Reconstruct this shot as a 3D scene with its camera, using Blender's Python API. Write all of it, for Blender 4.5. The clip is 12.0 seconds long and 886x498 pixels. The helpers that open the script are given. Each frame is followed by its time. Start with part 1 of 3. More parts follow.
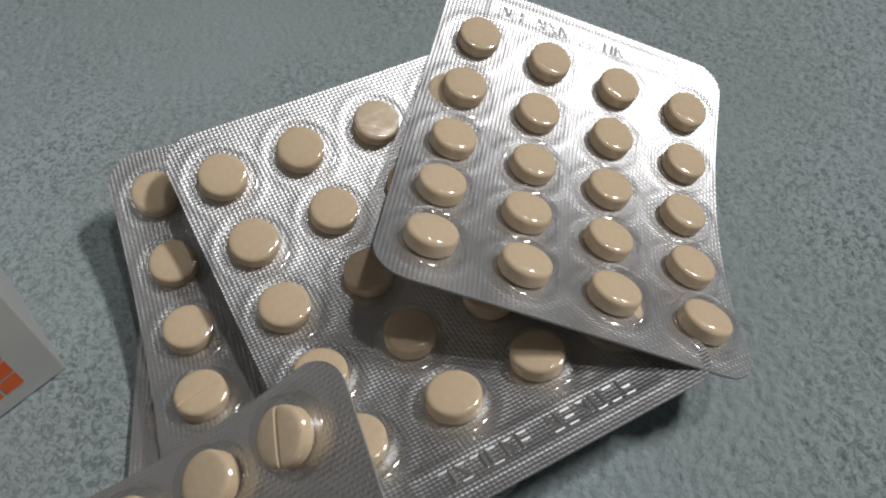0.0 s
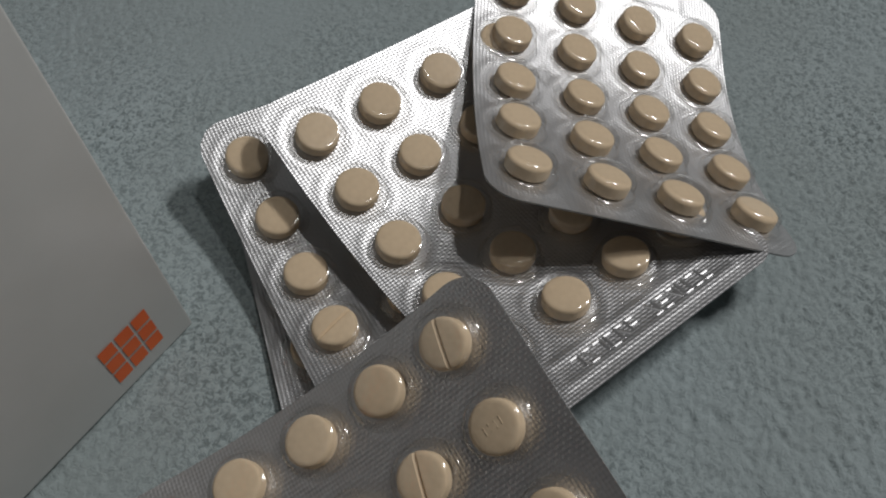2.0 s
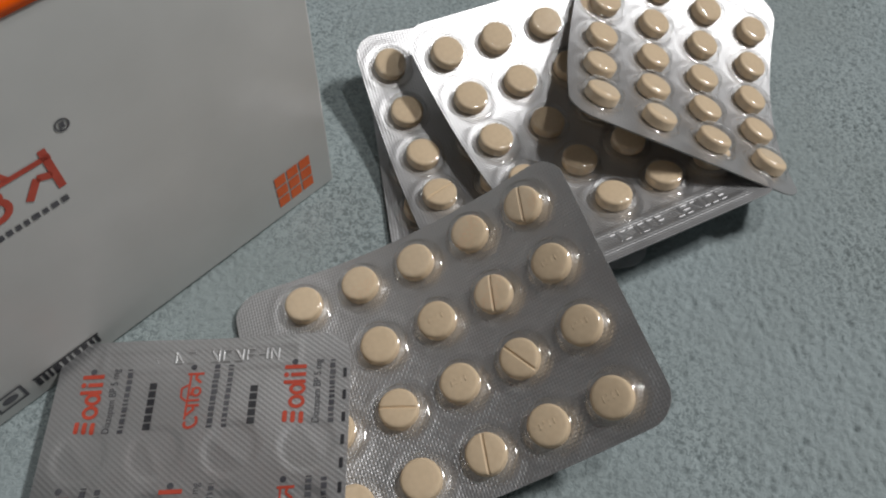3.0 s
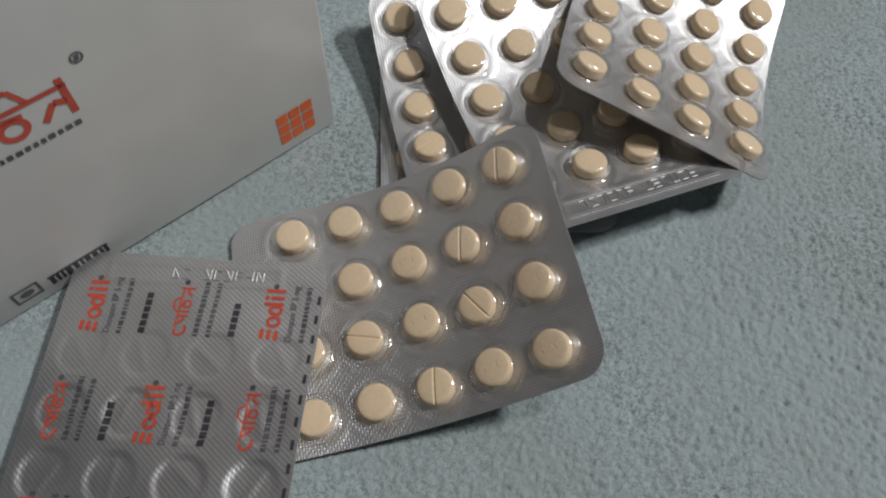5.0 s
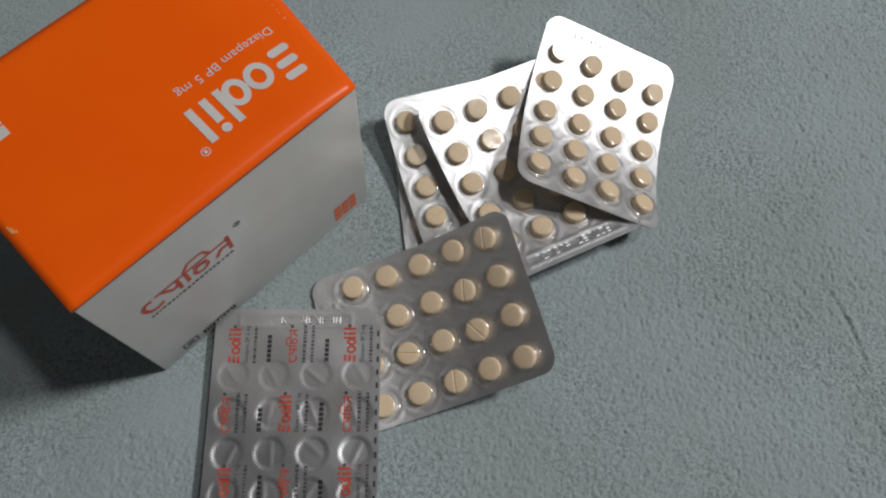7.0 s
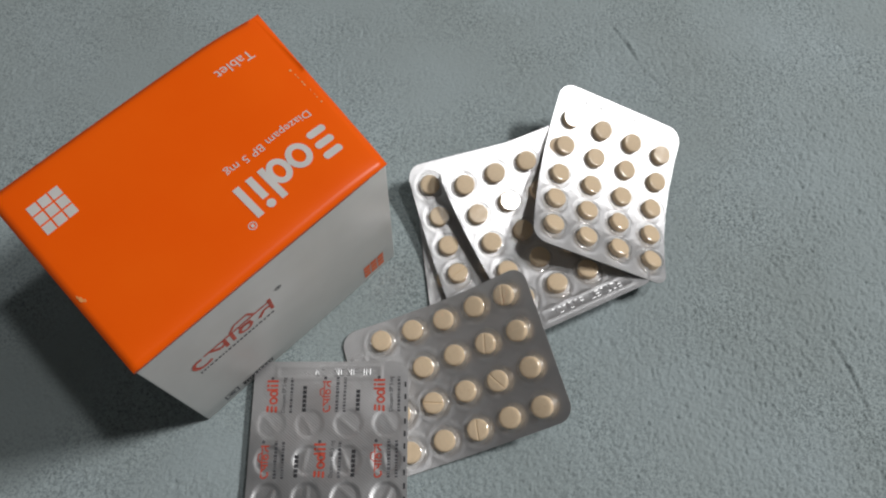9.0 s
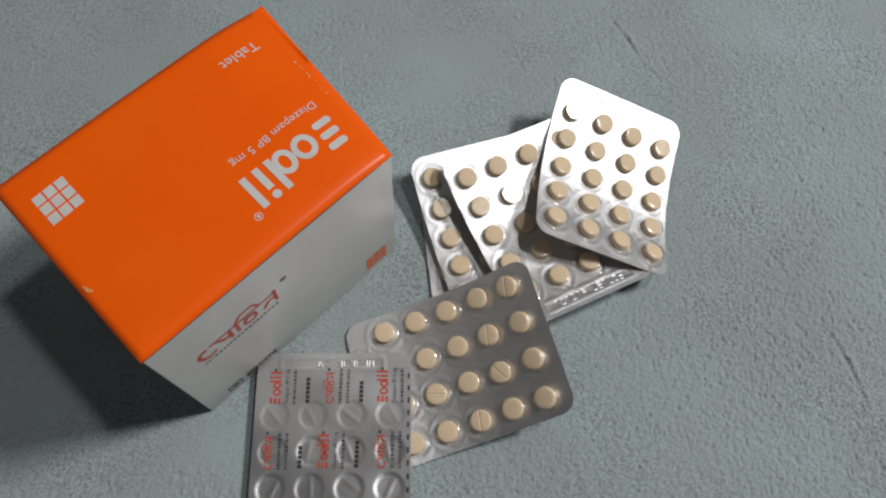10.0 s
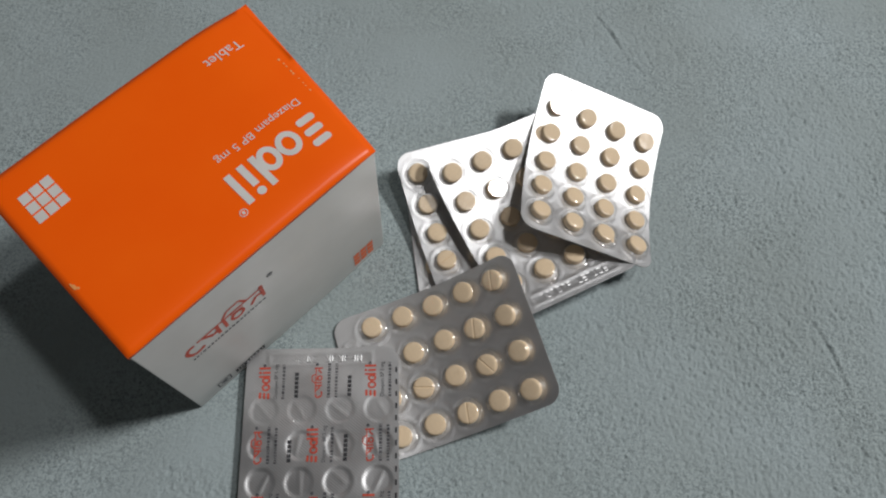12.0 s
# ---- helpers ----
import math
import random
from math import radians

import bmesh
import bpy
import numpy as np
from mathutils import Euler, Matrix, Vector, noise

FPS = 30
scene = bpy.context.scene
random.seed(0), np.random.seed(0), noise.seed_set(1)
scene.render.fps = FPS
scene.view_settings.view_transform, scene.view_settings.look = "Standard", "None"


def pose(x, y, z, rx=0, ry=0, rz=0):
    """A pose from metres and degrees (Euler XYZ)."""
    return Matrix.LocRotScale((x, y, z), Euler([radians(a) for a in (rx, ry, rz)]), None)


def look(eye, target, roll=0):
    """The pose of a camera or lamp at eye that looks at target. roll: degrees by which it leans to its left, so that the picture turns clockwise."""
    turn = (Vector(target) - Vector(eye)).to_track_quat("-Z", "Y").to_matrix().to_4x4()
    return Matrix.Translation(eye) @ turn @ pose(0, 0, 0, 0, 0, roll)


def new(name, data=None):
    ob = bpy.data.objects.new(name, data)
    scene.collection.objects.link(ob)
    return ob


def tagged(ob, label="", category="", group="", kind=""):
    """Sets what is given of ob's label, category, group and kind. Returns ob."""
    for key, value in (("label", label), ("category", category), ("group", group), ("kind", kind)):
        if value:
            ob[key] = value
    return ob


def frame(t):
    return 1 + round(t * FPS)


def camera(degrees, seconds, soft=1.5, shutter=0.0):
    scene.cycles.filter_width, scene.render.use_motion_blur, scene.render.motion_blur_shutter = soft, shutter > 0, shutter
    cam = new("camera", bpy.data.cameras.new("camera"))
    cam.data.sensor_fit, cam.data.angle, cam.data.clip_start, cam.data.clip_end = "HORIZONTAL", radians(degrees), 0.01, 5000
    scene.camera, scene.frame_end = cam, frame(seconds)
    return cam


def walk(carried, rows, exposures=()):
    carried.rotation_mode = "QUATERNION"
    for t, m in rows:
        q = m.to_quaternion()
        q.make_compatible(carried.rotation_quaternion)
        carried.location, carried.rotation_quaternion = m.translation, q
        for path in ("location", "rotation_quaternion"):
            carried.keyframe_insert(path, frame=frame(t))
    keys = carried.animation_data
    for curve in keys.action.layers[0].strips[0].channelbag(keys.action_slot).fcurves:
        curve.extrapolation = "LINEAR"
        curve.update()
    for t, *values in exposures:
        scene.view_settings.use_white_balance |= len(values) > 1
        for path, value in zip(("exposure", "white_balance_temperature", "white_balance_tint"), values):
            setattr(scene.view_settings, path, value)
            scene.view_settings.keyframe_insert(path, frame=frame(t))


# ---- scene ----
cam = camera(61.40, 12.0, 2.1)
ROWS = [
    (0.0, -0.0044, 0.0684, 0.0958, 37.31, 1.59, -1.57),
    (0.5, -0.0185, 0.0643, 0.0963, 36.78, 0.84, -11.06),
    (1.0, -0.0237, 0.0672, 0.0971, 35.96, 1.15, -13.25),
    (1.5, -0.0257, 0.0668, 0.0970, 35.20, 0.80, -12.82),
    (2.0, -0.0305, 0.0592, 0.1054, 33.90, 0.42, -10.18),
    (2.5, -0.0374, 0.0334, 0.1158, 34.13, -1.04, -4.38),
    (3.0, -0.0413, 0.0218, 0.1268, 33.13, -1.67, -0.36),
    (3.2, -0.0398, 0.0155, 0.1341, 32.50, -1.90, 1.50),
    (4.8, -0.0286, 0.0168, 0.1383, 28.51, -1.93, 6.15),
    (5.0, -0.0286, 0.0177, 0.1380, 28.39, -1.80, 6.22),
    (5.5, -0.0345, 0.0179, 0.1673, 24.10, -1.84, 5.13),
    (6.0, -0.0387, 0.0146, 0.2229, 22.29, -0.71, 2.93),
    (6.5, -0.0441, 0.0185, 0.2348, 20.50, -2.51, 2.23),
    (7.0, -0.0434, 0.0202, 0.2304, 20.15, -2.62, 1.44),
    (7.5, -0.0449, 0.0235, 0.2350, 20.62, -2.45, 1.66),
    (7.7, -0.0460, 0.0230, 0.2384, 20.95, -2.07, 1.60),
    (9.3, -0.0468, 0.0218, 0.2506, 22.46, -1.34, 1.36),
    (9.5, -0.0477, 0.0213, 0.2499, 22.22, -1.36, 1.24),
    (10.0, -0.0497, 0.0203, 0.2504, 22.16, -1.87, 1.33),
    (10.5, -0.0493, 0.0202, 0.2494, 22.08, -1.97, 0.84),
    (11.0, -0.0467, 0.0197, 0.2497, 21.64, -1.60, 0.72),
    (11.5, -0.0467, 0.0192, 0.2518, 21.70, -1.88, 0.74),
    (12.0, -0.0468, 0.0184, 0.2523, 22.03, -2.00, 0.56),
]
EXPOSURES = [(0.0, -0.31), (0.5, -0.58), (1.0, -0.63), (1.5, -0.69), (2.0, -0.66), (2.5, -0.26), (3.0, -0.16), (5.0, -0.06), (5.5, 0.26), (6.0, 0.24), (6.5, 0.0), (7.0, -0.21), (7.5, -0.19), (9.5, 0.0), (12.0, -0.02)]
walk(cam, [(t, pose(x, y, z, rx, ry, rz)) for t, x, y, z, rx, ry, rz in ROWS], EXPOSURES)

# ---- light ----
world = bpy.data.worlds.new("world")
scene.world = world
world.use_nodes = True
world.node_tree.nodes["Background"].inputs[0].default_value = (0.75, 0.86, 1.0, 1)
world.node_tree.nodes["Background"].inputs[1].default_value = 0.012


def area_lamp(name, eye, target, sx, sy, watts, colour):
    data = bpy.data.lights.new(name, "AREA")
    data.shape, data.size, data.size_y, data.energy, data.color = "RECTANGLE", sx, sy, watts, colour
    ob = new(name, data)
    ob.matrix_world = look(eye, target)
    return ob


# two white room lamps in one direction: a dim one high up, a brighter one lower on the wall
lamp_high = area_lamp("ceiling_lamp_light", (0.512, 0.264, 1.529), (-0.05, 0.10, 0.0), 0.09, 0.09, 4.2, (1.0, 0.99, 0.985))
lamp_low = area_lamp("wall_lamp_light", (0.941, 0.403, 1.223), (-0.05, 0.10, 0.0), 0.26, 0.11, 15.8, (1.0, 0.99, 0.985))


# ---- materials ----
def material(name):
    m = bpy.data.materials.new(name)
    m.use_nodes = True
    nt = m.node_tree
    return m, nt, nt.nodes["Principled BSDF"]


def node(nt, kind, **values):
    n = nt.nodes.new(kind)
    for key, value in values.items():
        n.inputs[key.replace("_", " ")].default_value = value
    return n


def noise_mix(nt, coord, scale, low, high, detail=4.0):
    """A colour that varies between two by a noise of that scale."""
    n = node(nt, "ShaderNodeTexNoise", Scale=scale, Detail=detail)
    nt.links.new(coord, n.inputs["Vector"])
    ramp = nt.nodes.new("ShaderNodeValToRGB")
    ramp.color_ramp.elements[0].color, ramp.color_ramp.elements[1].color = (*low, 1), (*high, 1)
    ramp.color_ramp.elements[0].position, ramp.color_ramp.elements[1].position = 0.3, 0.7
    nt.links.new(n.outputs["Fac"], ramp.inputs["Fac"])
    return ramp.outputs["Color"], n.outputs["Fac"]


def bump(nt, height, strength, distance, shader, base=None):
    b = node(nt, "ShaderNodeBump", Strength=strength, Distance=distance)
    nt.links.new(height, b.inputs["Height"])
    if base:
        nt.links.new(base, b.inputs["Normal"])
    if shader:
        nt.links.new(b.outputs["Normal"], shader.inputs["Normal"])
    return b.outputs["Normal"]


def objcoord(nt):
    return nt.nodes.new("ShaderNodeTexCoord").outputs["Object"]


def plain(name, low, high, rough, scale=300.0, metallic=0.0, bumped=0.0, specular=0.5):
    m, nt, s = material(name)
    c = objcoord(nt)
    colour, fac = noise_mix(nt, c, scale, low, high)
    nt.links.new(colour, s.inputs["Base Color"])
    s.inputs["Roughness"].default_value, s.inputs["Metallic"].default_value = rough, metallic
    s.inputs["Specular IOR Level"].default_value = specular
    if bumped:
        bump(nt, fac, bumped, 0.0002, s)
    return m


def math_node(nt, op, a, b=None):
    n = nt.nodes.new("ShaderNodeMath")
    n.operation = op
    for i, v in enumerate((a, b)):
        if v is None:
            continue
        if isinstance(v, (int, float)):
            n.inputs[i].default_value = v
        else:
            nt.links.new(v, n.inputs[i])
    return n.outputs[0]


def foil_material(name, tone, rough, knurl, pitch, ridge):
    """Aluminium foil with a pressed knurl, more ridges than diamonds as ridge grows; the UV map holds millimetres on the sheet."""
    m, nt, s = material(name)
    uv = nt.nodes.new("ShaderNodeUVMap").outputs["UV"]
    sep = nt.nodes.new("ShaderNodeSeparateXYZ")
    nt.links.new(uv, sep.inputs[0])
    x, y = sep.outputs[0], sep.outputs[1]
    k = 2 * math.pi / pitch
    a = math_node(nt, "SINE", math_node(nt, "MULTIPLY", math_node(nt, "ADD", x, math_node(nt, "MULTIPLY", y, 0.8)), k * 0.78))
    b = math_node(nt, "SINE", math_node(nt, "MULTIPLY", math_node(nt, "SUBTRACT", x, math_node(nt, "MULTIPLY", y, 0.8)), k * 0.78))
    height = math_node(nt, "ADD", math_node(nt, "MULTIPLY", math_node(nt, "MULTIPLY", a, b), 1.0 - ridge), math_node(nt, "MULTIPLY", b, ridge))
    n = node(nt, "ShaderNodeTexNoise", Scale=0.16, Detail=3.0)
    nt.links.new(uv, n.inputs["Vector"])
    fine = node(nt, "ShaderNodeTexNoise", Scale=2.2, Detail=3.0)
    nt.links.new(uv, fine.inputs["Vector"])
    soft = bump(nt, n.outputs["Fac"], 0.06, 0.0012, None)
    soft = bump(nt, fine.outputs["Fac"], 0.16, 0.00012, None, soft)
    bump(nt, height, knurl, 0.00016, s, soft)
    ramp = nt.nodes.new("ShaderNodeValToRGB")
    ramp.color_ramp.elements[0].color = (tone * 0.9, tone * 0.9, tone * 0.91, 1)
    ramp.color_ramp.elements[1].color = (tone, tone, tone * 1.01, 1)
    nt.links.new(fine.outputs["Fac"], ramp.inputs["Fac"])
    nt.links.new(ramp.outputs["Color"], s.inputs["Base Color"])
    r = math_node(nt, "ADD", math_node(nt, "MULTIPLY", n.outputs["Fac"], 0.14), rough - 0.07)
    nt.links.new(r, s.inputs["Roughness"])
    s.inputs["Metallic"].default_value = 1.0
    s.inputs["Coat Weight"].default_value, s.inputs["Coat Roughness"].default_value = 0.15, 0.16
    return m


def film_material():
    """Clear PVC: seen through, with a glossy skin that grows towards grazing views."""
    m, nt, s = material("clear_pvc")
    nt.nodes.remove(s)
    out = nt.nodes["Material Output"]
    clear, gloss, mix = (nt.nodes.new(k) for k in ("ShaderNodeBsdfTransparent", "ShaderNodeBsdfGlossy", "ShaderNodeMixShader"))
    clear.inputs[0].default_value = (0.97, 0.97, 0.965, 1)
    gloss.inputs["Roughness"].default_value = 0.10
    f = node(nt, "ShaderNodeLayerWeight", Blend=0.5)
    fac = math_node(nt, "ADD", math_node(nt, "MULTIPLY", math_node(nt, "POWER", f.outputs["Facing"], 4.0), 0.6), 0.14)
    c = objcoord(nt)
    n = node(nt, "ShaderNodeTexNoise", Scale=400.0, Detail=2.0)
    nt.links.new(c, n.inputs["Vector"])
    b = bump(nt, n.outputs["Fac"], 0.12, 0.0003, None)
    nt.links.new(b, gloss.inputs["Normal"])
    nt.links.new(fac, mix.inputs[0])
    nt.links.new(clear.outputs[0], mix.inputs[1])
    nt.links.new(gloss.outputs[0], mix.inputs[2])
    nt.links.new(mix.outputs[0], out.inputs["Surface"])
    return m


def towel_material():
    m, nt, s = material("terry_towel")
    c = objcoord(nt)
    colour, _ = noise_mix(nt, c, 14.0, (0.295, 0.340, 0.338), (0.352, 0.412, 0.425), 6.0)
    # shade between the tufts painted into the colour, stronger where the pile is ruffled
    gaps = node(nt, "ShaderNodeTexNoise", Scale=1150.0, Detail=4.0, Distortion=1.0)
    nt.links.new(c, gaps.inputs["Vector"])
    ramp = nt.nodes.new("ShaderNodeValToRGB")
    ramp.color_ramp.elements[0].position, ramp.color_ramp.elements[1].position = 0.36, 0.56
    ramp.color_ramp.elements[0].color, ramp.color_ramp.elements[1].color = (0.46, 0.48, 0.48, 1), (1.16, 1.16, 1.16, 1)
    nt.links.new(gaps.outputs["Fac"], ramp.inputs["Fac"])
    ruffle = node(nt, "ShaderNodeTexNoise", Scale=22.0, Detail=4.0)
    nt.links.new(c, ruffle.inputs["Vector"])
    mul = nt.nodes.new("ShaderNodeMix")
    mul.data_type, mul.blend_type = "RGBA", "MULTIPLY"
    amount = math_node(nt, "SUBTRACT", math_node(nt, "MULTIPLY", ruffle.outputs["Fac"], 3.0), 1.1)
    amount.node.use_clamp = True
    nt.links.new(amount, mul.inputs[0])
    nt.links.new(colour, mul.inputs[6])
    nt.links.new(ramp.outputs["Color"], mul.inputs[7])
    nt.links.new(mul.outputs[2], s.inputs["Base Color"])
    s.inputs["Roughness"].default_value = 0.95
    s.inputs["Specular IOR Level"].default_value = 0.1
    s.inputs["Sheen Weight"].default_value = 0.25
    bump(nt, gaps.outputs["Fac"], 0.55, 0.0006, s)
    return m


FOIL = foil_material("knurled_foil", 0.74, 0.41, 0.24, 0.78, 0.25)
FOIL_BACK = foil_material("printed_foil", 0.74, 0.44, 0.12, 0.74, 0.7)
FILM = film_material()
PILL = plain("pill_buff", (0.78, 0.61, 0.415), (0.85, 0.675, 0.47), 0.7, 900.0, bumped=0.2, specular=0.2)
TOWEL = towel_material()
CARD = plain("white_card", (0.57, 0.57, 0.55), (0.62, 0.62, 0.60), 0.34, 60.0, bumped=0.04, specular=0.7)
ORANGE = plain("orange_card", (0.98, 0.116, 0.001), (1.0, 0.130, 0.002), 0.36, 45.0, bumped=0.05, specular=0.3)
PVC_EDGE = plain("pvc_edge", (0.30, 0.30, 0.30), (0.38, 0.38, 0.38), 0.7, 200.0, specular=0.2)
WHITE_INK = plain("white_ink", (0.62, 0.60, 0.57), (0.70, 0.68, 0.65), 0.4, 120.0)
RED_INK = plain("red_ink", (0.50, 0.065, 0.035), (0.60, 0.09, 0.05), 0.5, 250.0)
LOGO_INK = plain("orange_ink", (0.80, 0.13, 0.02), (0.88, 0.16, 0.03), 0.4, 150.0)
GREY_INK = plain("grey_ink", (0.05, 0.05, 0.06), (0.12, 0.12, 0.13), 0.5, 250.0)
BLACK_INK = plain("black_ink", (0.02, 0.02, 0.025), (0.05, 0.05, 0.055), 0.5, 250.0)
CREAM_WEAR = plain("cream_wear", (0.80, 0.30, 0.08), (0.85, 0.42, 0.16), 0.6, 250.0)
PAINT = plain("wall_paint", (0.30, 0.31, 0.32), (0.36, 0.37, 0.38), 0.8, 3.0)
CEIL_PAINT = plain("ceiling_paint", (0.55, 0.56, 0.57), (0.60, 0.61, 0.62), 0.85, 3.0)
BOARD = plain("floor_board", (0.20, 0.13, 0.08), (0.30, 0.20, 0.12), 0.5, 6.0)


# ---- building helpers ----
def mesh_object(name, verts, faces, mat, parent=None, smooth=False):
    me = bpy.data.meshes.new(name)
    me.from_pydata([tuple(map(float, v)) for v in verts], [], faces)
    me.materials.append(mat)
    if smooth:
        me.polygons.foreach_set("use_smooth", [True] * len(me.polygons))
    ob = new(name, me)
    ob.parent = parent
    return ob


def part(name, bm, mat, parent=None, label="", smooth=False):
    """Links a bmesh as one mesh object under a thing or a part."""
    me = bpy.data.meshes.new(name)
    bm.normal_update()
    bm.to_mesh(me)
    bm.free()
    me.materials.append(mat)
    if smooth:
        me.polygons.foreach_set("use_smooth", [True] * len(me.polygons))
    ob = new(name, me)
    ob.parent = parent
    if label:
        tagged(ob, label)
    return ob


def box_bm(x0, x1, y0, y1, z0, z1, bevel=0.0):
    bm = bmesh.new()
    bmesh.ops.create_cube(bm, size=1, matrix=Matrix.Translation(((x0 + x1) / 2, (y0 + y1) / 2, (z0 + z1) / 2)) @ Matrix.Diagonal((x1 - x0, y1 - y0, z1 - z0, 1)))
    if bevel:
        bmesh.ops.bevel(bm, geom=bm.edges[:], offset=bevel, segments=2, profile=0.5, affect="EDGES")
    return bm


# ---- the room ----
def wall(name, x0, x1, y0, y1, z0, z1, mat):
    return tagged(part(name, box_bm(x0, x1, y0, y1, z0, z1), mat), "plain painted surface closing the room", "wall", kind="structure")


FLOOR_Z = -0.030
tagged(wall("floor", -1.6, 1.6, -1.6, 1.6, FLOOR_Z - 0.1, FLOOR_Z, BOARD), "brown wooden floor under the towel", "floor")
wall("wall_north", -1.7, 1.7, 1.6, 1.7, FLOOR_Z - 0.1, 2.3, PAINT)
wall("wall_south", -1.7, 1.7, -1.7, -1.6, FLOOR_Z - 0.1, 2.3, PAINT)
wall("wall_east", 1.6, 1.7, -1.6, 1.6, FLOOR_Z - 0.1, 2.3, PAINT)
wall("wall_west", -1.7, -1.6, -1.6, 1.6, FLOOR_Z - 0.1, 2.3, PAINT)
tagged(part("ceiling", box_bm(-1.7, 1.7, -1.7, 1.7, 2.3, 2.4), CEIL_PAINT), "plain off-white ceiling", "ceiling", kind="structure")


# ---- the towel ----
def smooth_field(rng, nx, ny, cells):
    """A random field of nx by ny, smooth over that many samples."""
    gx, gy = nx // cells + 3, ny // cells + 3
    g = rng.random((gx, gy))
    fx, fy = np.arange(nx) / cells, np.arange(ny) / cells
    ix, iy = fx.astype(int), fy.astype(int)
    tx, ty = fx - ix, fy - iy
    tx, ty = (tx * tx * (3 - 2 * tx))[:, None], (ty * ty * (3 - 2 * ty))[None, :]
    a, b, c, d = (g[np.ix_(ix + i, iy + j)] for i, j in ((0, 0), (1, 0), (0, 1), (1, 1)))
    return (a * (1 - tx) + b * tx) * (1 - ty) + (c * (1 - tx) + d * tx) * ty - 0.5


def towel():
    rng = np.random.default_rng(5)
    step = 0.00042
    mid_x, mid_y = np.arange(-0.245, 0.165, step), np.arange(0.005, 0.265, step)
    xs = np.concatenate([np.linspace(-0.75, -0.2475, 60), mid_x, np.linspace(0.1675, 0.75, 60)])
    ys = np.concatenate([np.linspace(-0.6, 0.0025, 60), mid_y, np.linspace(0.2675, 0.85, 60)])
    nx, ny = len(xs), len(ys)
    gx, gy = np.meshgrid(xs, ys, indexing="ij")
    field = lambda cells: smooth_field(rng, nx, ny, cells)
    rough = np.clip(0.85 + 1.3 * field(110) + 1.0 * field(32) + 3.2 * gx - 2.6 * (gy - 0.12), 0.2, 2.0)
    # loops of about two millimetres, parted by narrow winding gaps
    loops = field(3) + 0.7 * field(4) + 0.4 * field(2)
    gaps = np.exp(-((loops / 0.075) ** 2))
    pits = np.clip(field(3) + field(6) - 0.40, 0.0, 0.4)
    z = -0.0008 - rough * (0.00026 * gaps + 0.0008 * pits) + rough * (0.00034 * field(2) + 0.0001 * field(3)) + 0.00024 * (rng.random((nx, ny)) - 0.5)
    z += 0.0009 * field(70) + 0.0011 * field(200)
    # the pile stands a little higher beside the stacked packs
    z += 0.0022 * np.exp(-((gx + 0.070) ** 2 + (gy - 0.168) ** 2) / 0.00095)
    # creases left by folding
    broken = np.clip(0.6 + 1.2 * field(10), 0.1, 1.0)
    for line in (((0.0233, 0.2308), (0.0306, 0.2192), (0.0356, 0.2080), (0.0423, 0.1999)), ((0.0913, 0.1008), (0.0980, 0.0869), (0.1023, 0.0717)), ((0.1083, 0.0871), (0.0998, 0.0896))):
        for (ax, ay), (bx, by) in zip(line, line[1:]):
            dx, dy = bx - ax, by - ay
            k = dx * dx + dy * dy
            t = np.clip(((gx - ax) * dx + (gy - ay) * dy) / k, 0, 1)
            d = np.hypot(gx - ax - t * dx, gy - ay - t * dy)
            side = ((gx - ax) * dy - (gy - ay) * dx) / math.sqrt(k)
            z += broken * np.where(d < 0.006, -0.0006 * np.exp(-((d / 0.0007) ** 2)) + 0.0005 * np.exp(-(((side + 0.0014) / 0.0012) ** 2)) * np.exp(-((d / 0.003) ** 2)), 0.0)
    p = np.stack([gx.ravel(), gy.ravel(), z.ravel()], 1)
    idx = np.arange(nx * ny).reshape(nx, ny)
    quads = np.stack([idx[:-1, :-1], idx[1:, :-1], idx[1:, 1:], idx[:-1, 1:]], -1).reshape(-1, 4)
    # the hem: sides down to the floor and a plain underside
    rim = np.concatenate([idx[:, 0], idx[-1, 1:], idx[-2::-1, -1], idx[0, -2:0:-1]])
    low = len(p) + np.arange(len(rim))
    p = np.concatenate([p, np.stack([p[rim, 0], p[rim, 1], np.full(len(rim), FLOOR_Z)], 1)])
    quads = np.concatenate([quads, np.stack([np.roll(rim, -1), rim, low, np.roll(low, -1)], 1)])
    loops_of = np.concatenate([quads.ravel(), low[::-1]])
    starts = np.append(np.arange(0, quads.size, 4), quads.size)
    me = bpy.data.meshes.new("towel")
    me.vertices.add(len(p))
    me.vertices.foreach_set("co", p.ravel())
    me.loops.add(len(loops_of))
    me.loops.foreach_set("vertex_index", loops_of)
    me.polygons.add(len(starts))
    me.polygons.foreach_set("loop_start", starts)
    me.polygons.foreach_set("use_smooth", np.ones(len(starts), dtype=bool))
    me.update(calc_edges=True)
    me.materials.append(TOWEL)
    return tagged(new("towel", me), "pale blue-green terry cotton towel spread flat", "towel")


towel()


# ---- the carton ----
BOX = pose(-0.1205, 0.0600, 0.0, 0, 0, 46.10)
CL, CW, CH = 0.0864, 0.0639, 0.0696
Y0 = 0.0
X0 = 0.0027
SKEW = 0.0068


